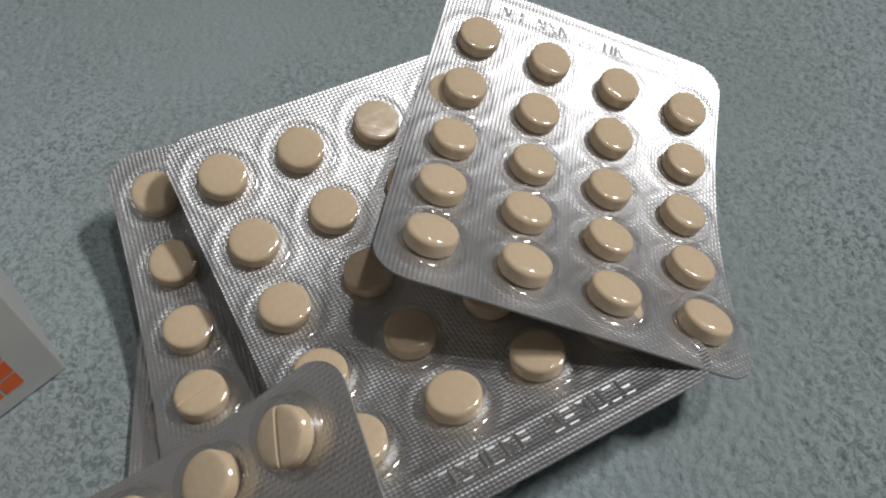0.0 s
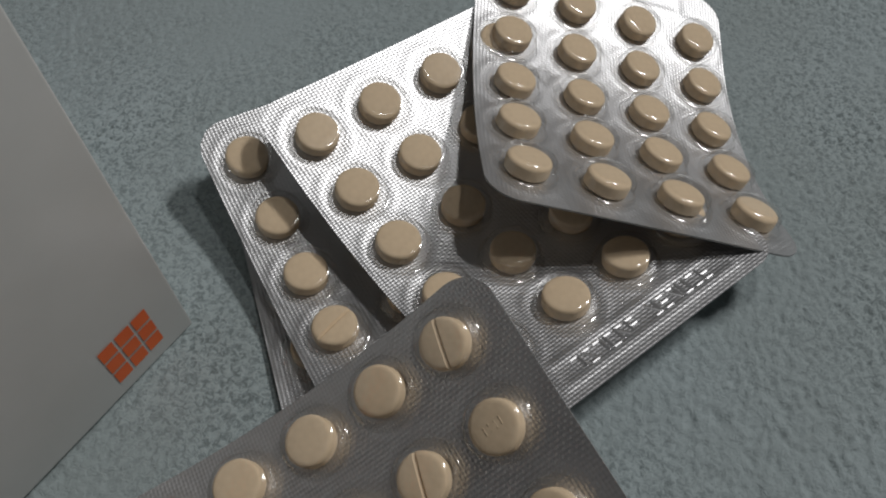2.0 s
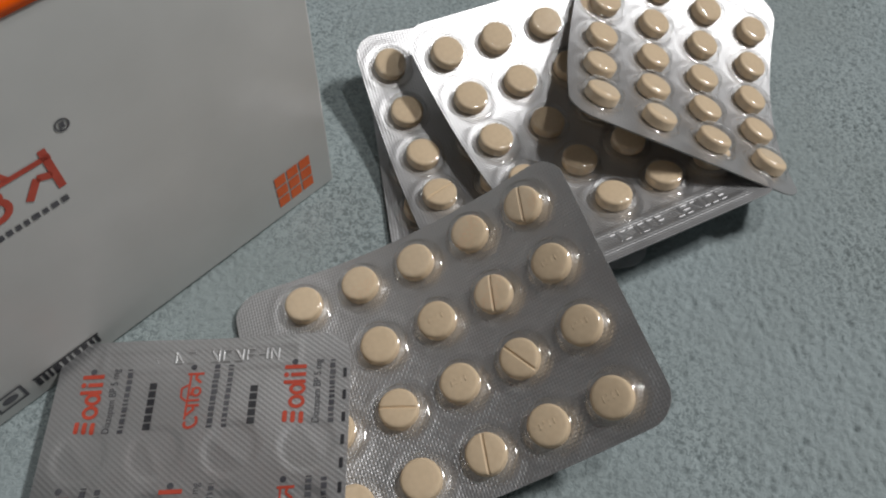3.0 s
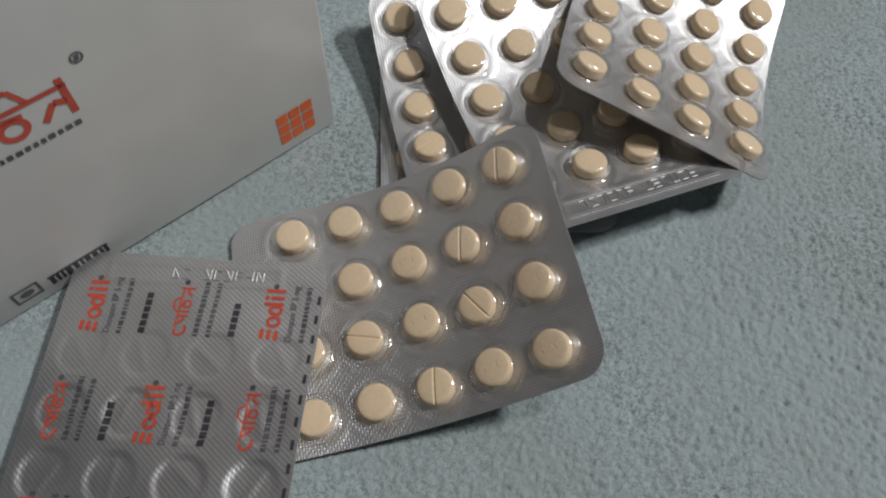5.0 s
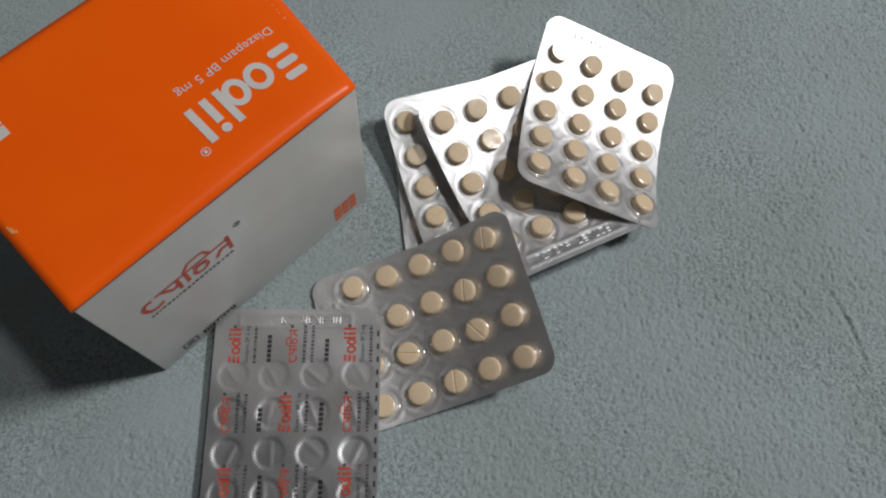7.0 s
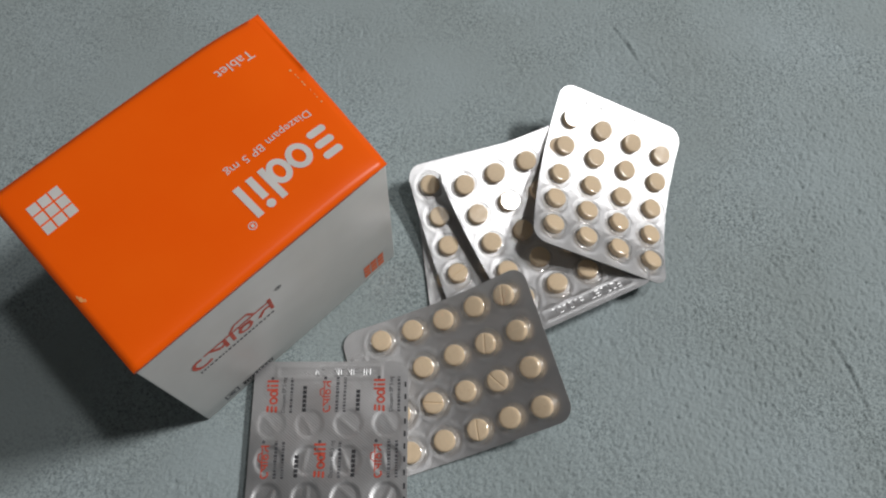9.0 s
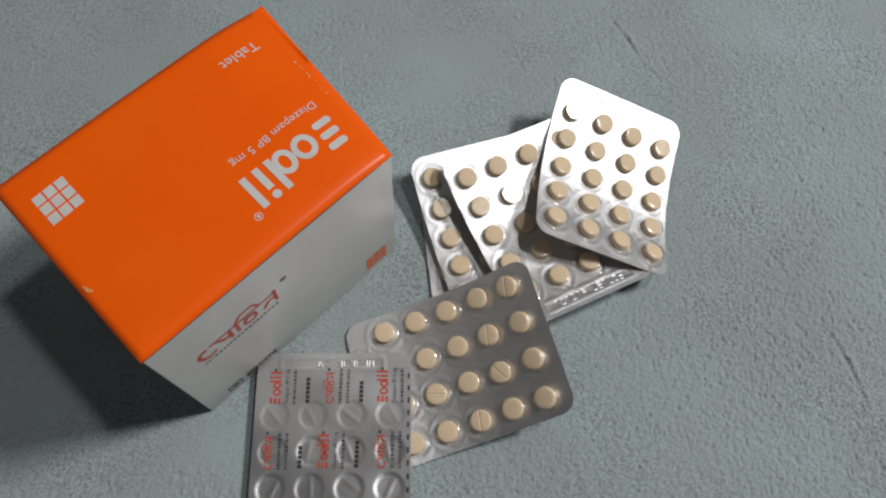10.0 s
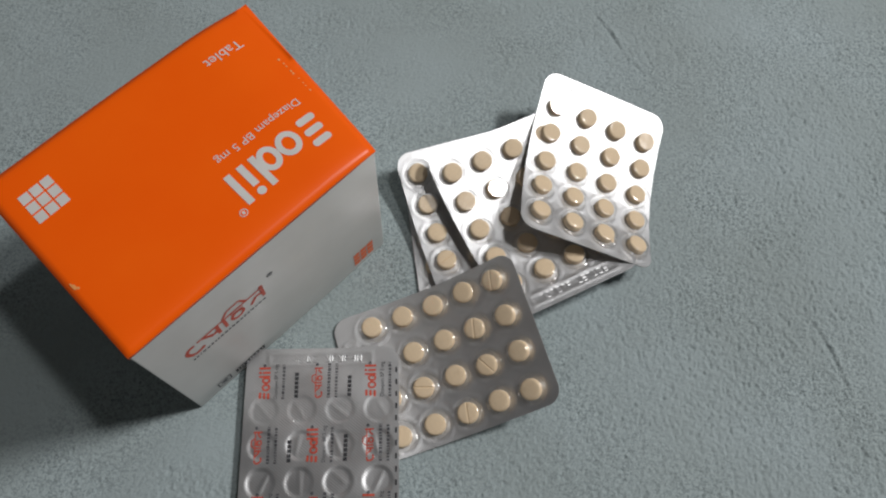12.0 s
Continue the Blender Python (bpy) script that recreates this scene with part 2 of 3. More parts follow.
def slab(points, z0, z1, bevel):
    bm = bmesh.new()
    low = [bm.verts.new((x, y, z0)) for x, y in points]
    high = [bm.verts.new((x, y, z1)) for x, y in points]
    n = len(points)
    bm.faces.new(high)
    bm.faces.new(low[::-1])
    for i in range(n):
        bm.faces.new((low[i], low[(i + 1) % n], high[(i + 1) % n], high[i]))
    bmesh.ops.bevel(bm, geom=bm.edges[:], offset=bevel, segments=2, profile=0.6, affect="EDGES")
    return bm


carton = new("medicine_carton")
carton.matrix_world = BOX
tagged(carton, "orange and white cardboard medicine carton standing on the towel", "box")
OUT = [(X0, Y0), (CL, Y0), (CL + SKEW, CW), (X0, CW)]
part("body", slab(OUT, 0.0, CH - 0.0017, 0.0004), CARD, carton, "glossy white printed side panels", True)


def lid_z(x, y):
    """The lid's upper face: bowed a little, and turned down towards its far end and its front fold."""
    u, v = (x - X0) / (CL - X0), y / CW
    return CH + 0.0006 - 0.0012 * max(u - 0.8, 0) ** 2 / 0.04 - 0.0006 * max(0.12 - v, 0) ** 2 / 0.0144 + 0.0004 * math.sin(math.pi * min(max(u, 0), 1))


def lid_bm(n=40, m=30):
    """The lid panel as a thin bowed board with turned-down edges."""
    bm = bmesh.new()
    rows = []
    for drop in (0, 1):
        for i in range(n + 1):
            for j in range(m + 1):
                y = Y0 - 0.0003 + (CW + 0.0006) * j / m
                x = X0 - 0.0003 + (CL + SKEW * y / CW - X0 + 0.0006) * i / n
                rim = i in (0, n) or j in (0, m)
                rows.append(bm.verts.new((x, y, CH - 0.0016 if drop else lid_z(x, y) - (0.0003 if rim else 0))))
    k = (n + 1) * (m + 1)
    at = lambda d, i, j: rows[d * k + i * (m + 1) + j]
    for i in range(n):
        for j in range(m):
            bm.faces.new((at(0, i, j), at(0, i + 1, j), at(0, i + 1, j + 1), at(0, i, j + 1)))
    edge = [(i, 0) for i in range(n)] + [(n, j) for j in range(m)] + [(i, m) for i in range(n, 0, -1)] + [(0, j) for j in range(m, 0, -1)]
    for (a, b), (c, d) in zip(edge, edge[1:] + edge[:1]):
        bm.faces.new((at(0, a, b), at(1, a, b), at(1, c, d), at(0, c, d)))
    bm.faces.new([at(1, a, b) for a, b in reversed(edge)])
    loose = [v for v in bm.verts if not v.link_faces]
    bmesh.ops.delete(bm, geom=loose, context="VERTS")
    return bm


lid = part("lid", lid_bm(), ORANGE, carton, "bright orange lid panel", True)


def ink(name, bm, mat, parent, label=""):
    return part(name, bm, mat, parent, label)


def flat_bm(shapes, place):
    """Flat printed shapes, each a list of (x, y), extruded by a hair and set by place(x, y, h)."""
    bm = bmesh.new()
    for pts in shapes:
        if isinstance(pts, tuple):
            outer, inner = pts
            vo = [bm.verts.new(place(x, y, 1)) for x, y in outer]
            vi = [bm.verts.new(place(x, y, 1)) for x, y in inner]
            k = len(vo)
            for i in range(k):
                bm.faces.new((vo[i], vo[(i + 1) % k], vi[(i + 1) % k], vi[i]))
        else:
            bm.faces.new([bm.verts.new(place(x, y, 1)) for x, y in pts])
    return bm


def bar(x0, y0, x1, y1):
    return [(x0, y0), (x1, y0), (x1, y1), (x0, y1)]


def oval(cx, cy, rx, ry, n=24):
    return [(cx + rx * math.cos(2 * math.pi * i / n), cy + ry * math.sin(2 * math.pi * i / n)) for i in range(n)]


def ring(cx, cy, rx, ry, w, n=24):
    return (oval(cx, cy, rx, ry, n), oval(cx, cy, rx - w, ry - w, n))


def stroke(pts, w):
    """A line of even width through points."""
    out = []
    for (x0, y0), (x1, y1) in zip(pts, pts[1:]):
        d = math.hypot(x1 - x0, y1 - y0)
        nx, ny = -(y1 - y0) / d * w / 2, (x1 - x0) / d * w / 2
        out.append([(x0 + nx, y0 + ny), (x0 - nx, y0 - ny), (x1 - nx, y1 - ny), (x1 + nx, y1 + ny)])
    return out


def rounded(x0, y0, x1, y1, r, n=5):
    out = []
    for cx, cy, a in ((x1 - r, y1 - r, 0), (x0 + r, y1 - r, 90), (x0 + r, y0 + r, 180), (x1 - r, y0 + r, 270)):
        out += [(cx + r * math.cos(radians(a + 90 * i / n)), cy + r * math.sin(radians(a + 90 * i / n))) for i in range(n + 1)]
    return out


def letters(text, size, squeeze=1.0):
    """Flat letters in Blender's own font as vertices and faces, size = the capitals' height, starting at 0."""
    cu = bpy.data.curves.new("letters", "FONT")
    cu.body, cu.size, cu.resolution_u = text, 1.0, 3
    ob = bpy.data.objects.new("letters", cu)
    me = bpy.data.meshes.new_from_object(ob)
    k = size / 0.69
    verts = [(v.co.x * k * squeeze, v.co.y * k) for v in me.vertices]
    faces = [tuple(p.vertices) for p in me.polygons]
    bpy.data.objects.remove(ob)
    bpy.data.curves.remove(cu)
    bpy.data.meshes.remove(me)
    width = max(x for x, _ in verts)
    return verts, faces, width


def writing(name, text, size, width, place, mat, parent, label=""):
    verts, faces, w = letters(text, size)
    k = width / w
    return mesh_object(name, [place(x * k, y, 1) for x, y in verts], faces, mat, parent)


# the lid's print is turned round: it reads from the far end, its tops towards the front
def on_lid(x0, y0):
    return lambda x, y, h: (x0 - x, y0 - y, lid_z(x0 - x, y0 - y) + 0.00012)


def on_front(x, z, h):
    return (x, Y0 - 0.00012, z)


mm = 0.001
# the brand mark in plain shapes: three stacked bars, two rings, posts and a dot
BRAND = [rounded(1.0 * mm, 8.0 * mm, 7.0 * mm, 10.3 * mm, 1.0 * mm), rounded(0.7 * mm, 4.0 * mm, 6.6 * mm, 6.3 * mm, 1.0 * mm), rounded(0.3 * mm, 0, 6.3 * mm, 2.3 * mm, 1.0 * mm),
         ring(11.7 * mm, 3.9 * mm, 3.6 * mm, 4.1 * mm, 1.8 * mm), ring(18.6 * mm, 3.9 * mm, 3.3 * mm, 4.1 * mm, 1.8 * mm), bar(21.3 * mm, 0, 23.3 * mm, 11.0 * mm),
         bar(25.2 * mm, 0, 27.3 * mm, 7.6 * mm), oval(26.3 * mm, 9.9 * mm, 1.3 * mm, 1.3 * mm), bar(29.5 * mm, 0, 31.6 * mm, 11.0 * mm)]
ink("brand_mark", flat_bm(BRAND, on_lid(0.0820, 0.0212)), WHITE_INK, lid, "white brand mark as plain shapes")
ink("registered_mark", flat_bm([ring(0, 0, 1.2 * mm, 1.2 * mm, 0.25 * mm), bar(-0.4 * mm, -0.5 * mm, 0.4 * mm, 0.5 * mm)], on_lid(0.0479, 0.0095)), WHITE_INK, lid)
writing("dose_text", "Diazepam BP 5 mg", 2.4 * mm, 29.4 * mm, on_lid(0.0818, 0.0274), WHITE_INK, lid)
writing("tablet_text", "Tablet", 3.2 * mm, 12.8 * mm, on_lid(0.0830, 0.0547), WHITE_INK, lid)


def grid_logo(x0, y0, w, h, skew, place, mat, parent, name):
    gap = 0.10
    for i in range(3):
        for j in range(3):
            a, b = (i + gap / 2) / 3, (i + 1 - gap) / 3
            c, d = (j + gap / 2) / 3, (j + 1 - gap) / 3
            pts = [(x0 + w * p, y0 + h * q + skew * p) for p, q in ((a, c), (b, c), (b, d), (a, d))]
            ink(name, flat_bm([pts], place), mat, parent)


grid_logo(0.0081, 0.0440, 0.0103, 0.0109, 0.0003, lambda x, y, h: (x, y, lid_z(x, y) + 0.00012), WHITE_INK, lid, "logo_square")
rng = random.Random(3)
flecks = []
for i in range(9):
    y = 27 + 14.0 * i / 8 + rng.uniform(-0.5, 0.5)
    flecks.append(bar((86.4 + 0.6 * i / 8 + rng.uniform(-0.3, 0.3)) * mm, y * mm, (86.9 + 0.6 * i / 8) * mm, (y + rng.uniform(0.4, 0.9)) * mm))
ink("batch_print", flat_bm(flecks, lambda x, y, h: (x, y, lid_z(x, y) + 0.0001)), CREAM_WEAR, lid, "faint pale batch print near the edge")
ink("worn_corner", flat_bm([oval(4.3 * mm, 23.6 * mm, 0.5 * mm, 0.9 * mm), oval(4.9 * mm, 22.7 * mm, 0.35 * mm, 0.45 * mm), oval(4.0 * mm, 24.6 * mm, 0.25 * mm, 0.6 * mm)], lambda x, y, h: (x, y, lid_z(x, y) + 0.0001)), CREAM_WEAR, lid, "small worn pale spot")

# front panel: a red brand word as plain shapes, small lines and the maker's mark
body = next(c for c in carton.children if c.name == "body")
word = []
word += stroke([(10.0 * mm, 47.0 * mm), (9.4 * mm, 49.5 * mm), (10.6 * mm, 51.2 * mm), (12.6 * mm, 51.0 * mm)], 1.3 * mm)
word += stroke([(10.0 * mm, 47.2 * mm), (11.2 * mm, 45.6 * mm), (13.2 * mm, 45.4 * mm), (14.8 * mm, 46.2 * mm)], 1.3 * mm)
word += stroke([(13.6 * mm, 51.4 * mm), (37.5 * mm, 51.4 * mm)], 0.9 * mm)
word += stroke([(15.6 * mm, 51.2 * mm), (18.6 * mm, 47.6 * mm), (20.2 * mm, 48.6 * mm)], 1.2 * mm)
word += stroke([(20.4 * mm, 51.4 * mm), (20.4 * mm, 45.4 * mm)], 1.2 * mm)
word += stroke([(23.0 * mm, 51.2 * mm), (23.0 * mm, 45.6 * mm)], 1.1 * mm)
word += stroke([(22.8 * mm, 52.0 * mm), (25.0 * mm, 54.8 * mm), (29.5 * mm, 55.0 * mm), (31.2 * mm, 51.6 * mm)], 0.9 * mm)
word += [ring(27.4 * mm, 47.6 * mm, 2.6 * mm, 2.4 * mm, 1.1 * mm)]
word += stroke([(29.6 * mm, 49.6 * mm), (25.4 * mm, 50.2 * mm)], 1.0 * mm)
word += stroke([(32.0 * mm, 46.0 * mm), (34.4 * mm, 49.0 * mm), (36.4 * mm, 48.2 * mm)], 1.2 * mm)
word += stroke([(36.8 * mm, 53.0 * mm), (36.8 * mm, 45.2 * mm)], 1.2 * mm)
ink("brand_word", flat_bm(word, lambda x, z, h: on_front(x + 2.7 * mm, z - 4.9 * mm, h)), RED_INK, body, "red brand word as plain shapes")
ink("registered_mark", flat_bm([ring(43.6 * mm, 50.0 * mm, 1.1 * mm, 1.1 * mm, 0.3 * mm), bar(43.2 * mm, 49.5 * mm, 44.0 * mm, 50.5 * mm)], on_front), GREY_INK, body)


def broken_line(x0, x1, y0, y1, seed, lo=0.7, hi=2.0, gap=0.35):
    r, out, x = random.Random(seed), [], x0
    while x < x1:
        w = min(r.uniform(lo, hi), x1 - x)
        dy = r.uniform(-0.1, 0.25) * (y1 - y0)
        out.append(bar(x * mm, (y0 + min(dy, 0)) * mm, (x + w) * mm, (y1 + max(dy, 0) * 0.4) * mm))
        x += w + gap
    return out


ink("dose_line", flat_bm(broken_line(12.5, 39.6, 37.5, 38.5, 4, 0.4, 1.2, 0.5), on_front), GREY_INK, body, "small grey line of print")
ink("maker_line", flat_bm([bar(18.4 * mm, 5.3 * mm, 31.0 * mm, 5.8 * mm)] + broken_line(18.6, 30.8, 3.0, 5.2, 9, 0.5, 1.3, 0.45), on_front), BLACK_INK, body, "small black line of print")
ink("maker_badge", flat_bm([(bar(11.2 * mm, 2.8 * mm, 16.6 * mm, 6.8 * mm), bar(11.7 * mm, 3.3 * mm, 16.1 * mm, 6.3 * mm)), oval(13.9 * mm, 4.8 * mm, 1.4 * mm, 0.9 * mm)], on_front), GREY_INK, body, "small grey badge outline")
grid_logo(0.0723, 0.0030, 0.0093, 0.0094, 0.0003, on_front, LOGO_INK, body, "logo_square")


# ---- the blister packs ----
PU, PV = 0.0114, 0.0126
LEN, WID, STRIP = 0.0663, 0.0512, 0.0125
SIDE = (WID - 3 * PV) / 2


class Sheet:
    """A bent sheet: centre of the pills' grid, one step along and across it, and its bends, in metres."""

    def __init__(self, c, u, v, bend, droop=0.0):
        self.c, self.u, self.v = Vector(c), Vector(u) / PU, Vector(v) / PV
        self.n = self.u.cross(self.v).normalized()
        self.bend, self.droop = bend, droop

    def at(self, a, b, h=0.0):
        """The place a metres along and b metres across from the strip's corner, h above the foil."""
        p, q = (a - STRIP) / PU - 2, (b - SIDE) / PV - 1.5
        k1, k2, k3 = self.bend
        ep, eq = max(abs(p) - 2, 0), max(abs(q) - 1.5, 0)
        k = k1 * (p * p - ep * ep) + k2 * p * q + k3 * (q * q - eq * eq)
        fall = max(-2 - p, 0)
        k -= self.droop * fall * fall
        base = self.c + self.u * (p * PU) + self.v * (q * PV) + self.n * k
        du = self.u + self.n * ((2 * k1 * min(max(p, -2), 2) + k2 * q + 2 * self.droop * fall) / PU)
        dv = self.v + self.n * ((k2 * p + 2 * k3 * min(max(q, -1.5), 1.5)) / PV)
        n = du.cross(dv).normalized()
        return base + n * h, du.normalized(), n

    def frame_at(self, a, b, h, turn=0.0):
        o, du, n = self.at(a, b, h)
        dv = n.cross(du).normalized()
        m = Matrix((du, dv, n)).transposed().to_4x4()
        return Matrix.Translation(o) @ m @ Matrix.Rotation(turn, 4, "Z")


def inside(a, b, trim=0.0, r=0.0052):
    """Pulls a grid point of the sheet in to its rounded corners."""
    ca, cb = min(max(a, trim + r), LEN - r), min(max(b, r), WID - r)
    d = math.hypot(a - ca, b - cb)
    if abs(a - ca) > 0 and abs(b - cb) > 0 and d > r:
        return ca + (a - ca) * r / d, cb + (b - cb) * r / d
    return a, b


def sheet_mesh(name, sheet, mat, parent, lift, step=0.00055, thick=0.00024, trim=0.0):
    """The pressed sheet with thickness, rounded corners and a UV map in millimetres. lift(a, b): relief."""
    na, nb = int(LEN / step), int(WID / step)
    verts, uvs, faces = [], [], []
    for side in (0, 1):
        for i in range(na + 1):
            for j in range(nb + 1):
                a, b = inside(trim + (LEN - trim) * i / na, WID * j / nb, trim)
                h = lift(a, b)
                verts.append(sheet.at(a, b, h - (thick if side else 0))[0])
                uvs.append((a * 1000, b * 1000))
    k = (na + 1) * (nb + 1)
    idx = lambda s, i, j: s * k + i * (nb + 1) + j
    for i in range(na):
        for j in range(nb):
            faces.append((idx(0, i, j), idx(0, i + 1, j), idx(0, i + 1, j + 1), idx(0, i, j + 1)))
            faces.append((idx(1, i, j), idx(1, i, j + 1), idx(1, i + 1, j + 1), idx(1, i + 1, j)))
    flat_from = len(faces)
    rim = [(i, 0) for i in range(na)] + [(na, j) for j in range(nb)] + [(i, nb) for i in range(na, 0, -1)] + [(0, j) for j in range(nb, 0, -1)]
    base = len(verts)
    for i, j in rim:
        for side in (0, 1):
            verts.append(verts[idx(side, i, j)].copy())
            uvs.append(uvs[idx(side, i, j)])
    for i in range(len(rim)):
        i2 = (i + 1) % len(rim)
        faces.append((base + 2 * i, base + 2 * i + 1, base + 2 * i2 + 1, base + 2 * i2))
    ob = mesh_object(name, verts, faces, mat, parent, True)
    layer = ob.data.uv_layers.new(name="UVMap")
    for loop in ob.data.loops:
        layer.data[loop.index].uv = uvs[loop.vertex_index]
    for p in ob.data.polygons[flat_from:]:
        p.use_smooth, p.material_index = False, 1
    ob.data.materials.append(PVC_EDGE)
    ob.data.validate()
    return ob


def revolve(profile, n=28):
    """A solid of revolution from (radius, height) pairs, first and last on the axis or open."""
    bm = bmesh.new()
    rows = []
    for r, z in profile:
        if r < 1e-7:
            rows.append([bm.verts.new((0, 0, z))])
        else:
            rows.append([bm.verts.new((r * math.cos(2 * math.pi * i / n), r * math.sin(2 * math.pi * i / n), z)) for i in range(n)])
    for lo, hi in zip(rows, rows[1:]):
        for i in range(n):
            j = (i + 1) % n
            if len(lo) == 1:
                bm.faces.new((lo[0], hi[j], hi[i]))
            elif len(hi) == 1:
                bm.faces.new((lo[i], lo[j], hi[0]))
            else:
                bm.faces.new((lo[i], lo[j], hi[j], hi[i]))
    bmesh.ops.recalc_face_normals(bm, faces=bm.faces[:])
    return bm


PILL_R, PILL_H = 0.0035, 0.0023


def pill_mesh(scored, marked=False):
    r, h = PILL_R, PILL_H
    prof = [(0, 0), (r * 0.93, 0.0), (r * 0.995, 0.00022), (r, 0.0005), (r, h - 0.00055), (r * 0.985, h - 0.00036), (r * 0.95, h - 0.00016), (r * 0.89, h - 0.00004), (r * 0.80, h + 0.00003), (r * 0.5, h + 0.0001), (0, h + 0.00013)]
    bm = revolve(prof, 36)
    if scored:
        for x in (-0.00032, 0.0, 0.00032):
            bmesh.ops.bisect_plane(bm, geom=bm.verts[:] + bm.edges[:] + bm.faces[:], plane_co=(x, 0, 0), plane_no=(1, 0, 0))
        for v in bm.verts:
            if abs(v.co.x) < 0.00002 and v.co.z > h - 0.0008:
                v.co.z -= 0.0003
        seam = [e for e in bm.edges if all(v.co.z > h - 0.0012 for v in e.verts) and any(all(abs(v.co.x - x) < 0.00003 for v in e.verts) for x in (-0.00032, 0.0, 0.00032))]
        bmesh.ops.split_edges(bm, edges=seam)
    if marked:
        for k, (x, w) in enumerate(((-0.0012, 0.00022), (-0.0004, 0.0003), (0.0005, 0.00022), (0.0013, 0.00026))):
            bmesh.ops.create_cube(bm, size=1, matrix=Matrix.Translation((x, 0.0001 * (k % 2), h + 0.00006)) @ Matrix.Diagonal((w, 0.0011, 0.00012, 1)))
    me = bpy.data.meshes.new("pill_scored" if scored else "pill")
    bm.to_mesh(me)
    bm.free()
    me.materials.append(PILL)
    groove = [any(abs(me.vertices[v].co.x) < 0.00002 and me.vertices[v].co.z > 0.0015 for v in p.vertices) for p in me.polygons]
    me.polygons.foreach_set("use_smooth", [not (scored and g) for g in groove])
    return me


def dome_mesh():
    r, h = 0.0045, 0.0030
    prof = [(r * 1.16, 0.00004), (r * 1.05, 0.00014), (r * 1.0, 0.0005), (r * 0.975, h * 0.40), (r * 0.945, h * 0.70), (r * 0.90, h * 0.87), (r * 0.84, h * 0.96), (r * 0.77, h), (r * 0.74, h), (r * 0.3, h), (0, h)]
    bm = revolve(prof, 32)
    me = bpy.data.meshes.new("blister_dome")
    bm.to_mesh(me)
    bm.free()
    me.materials.append(FILM)
    me.polygons.foreach_set("use_smooth", [True] * len(me.polygons))
    return me


PILL_PLAIN, PILL_SCORED, PILL_MARKED, DOME = pill_mesh(False), pill_mesh(True), pill_mesh(False, True), dome_mesh()
CELLS = [(i, j) for i in range(5) for j in range(4)]


def cell(i, j):
    return STRIP + i * PU, SIDE + j * PV


def strip_relief(seed, shift=0.0):
    """The raised frame round the batch marks at the strip end."""
    b0, b1, a0, a1 = WID * 0.15, WID * 0.82, 0.0023 + shift, 0.0061 + shift

    def lift(a, b):
        if not (a0 - 0.001 < a < a1 + 0.001 and b0 - 0.001 < b < b1 + 0.001):
            return 0.0
        edge = min(a - a0, a1 - a, b - b0, b1 - b)
        return 0.00013 * math.exp(-((edge / 0.0005) ** 2))
    return lift


def embossing(sheet, parent, inv, seed, mat, shift=0.0):
    """Raised batch marks, too worn to read: short roof-shaped ridges in a row along the strip end."""
    r = random.Random(seed + 50)
    bm = bmesh.new()
    layer = bm.loops.layers.uv.new("UVMap")
    strokes = (((0, 0), (0, 1)), ((0, 1), (1, 1)), ((0, 0.5), (1, 0.5)), ((0, 0), (1, 0)), ((1, 0), (1, 1)), ((0, 0), (1, 1)))
    b = WID * 0.15 + 0.0022
    while b < WID * 0.82 - 0.0030:
        if r.random() < 0.88:
            for (u0, v0), (u1, v1) in r.sample(strokes, r.choice((2, 3, 3))):
                p = [(0.0031 + shift + 0.0021 * v, b + 0.0013 * u) for u, v in ((u0, v0), (u1, v1))]
                d = math.hypot(p[1][0] - p[0][0], p[1][1] - p[0][1])
                na, nb = -(p[1][1] - p[0][1]) / d * 0.00028, (p[1][0] - p[0][0]) / d * 0.00028
                top = [bm.verts.new(sheet.at(x, y, 0.00010)[0]) for x, y in p]
                one = [bm.verts.new(sheet.at(x + na, y + nb, 0.00002)[0]) for x, y in p]
                two = [bm.verts.new(sheet.at(x - na, y - nb, 0.00002)[0]) for x, y in p]
                for f in ((one[0], one[1], top[1], top[0]), (top[0], top[1], two[1], two[0]), (one[0], top[0], two[0]), (one[1], two[1], top[1])):
                    bm.faces.new(f)
        b += 0.0021
    bmesh.ops.recalc_face_normals(bm, faces=bm.faces[:])
    ob = tagged(part("batch_embossing", bm, mat, parent, "worn raised batch marks"), kind="stuff")
    ob.matrix_parent_inverse = inv
    return ob


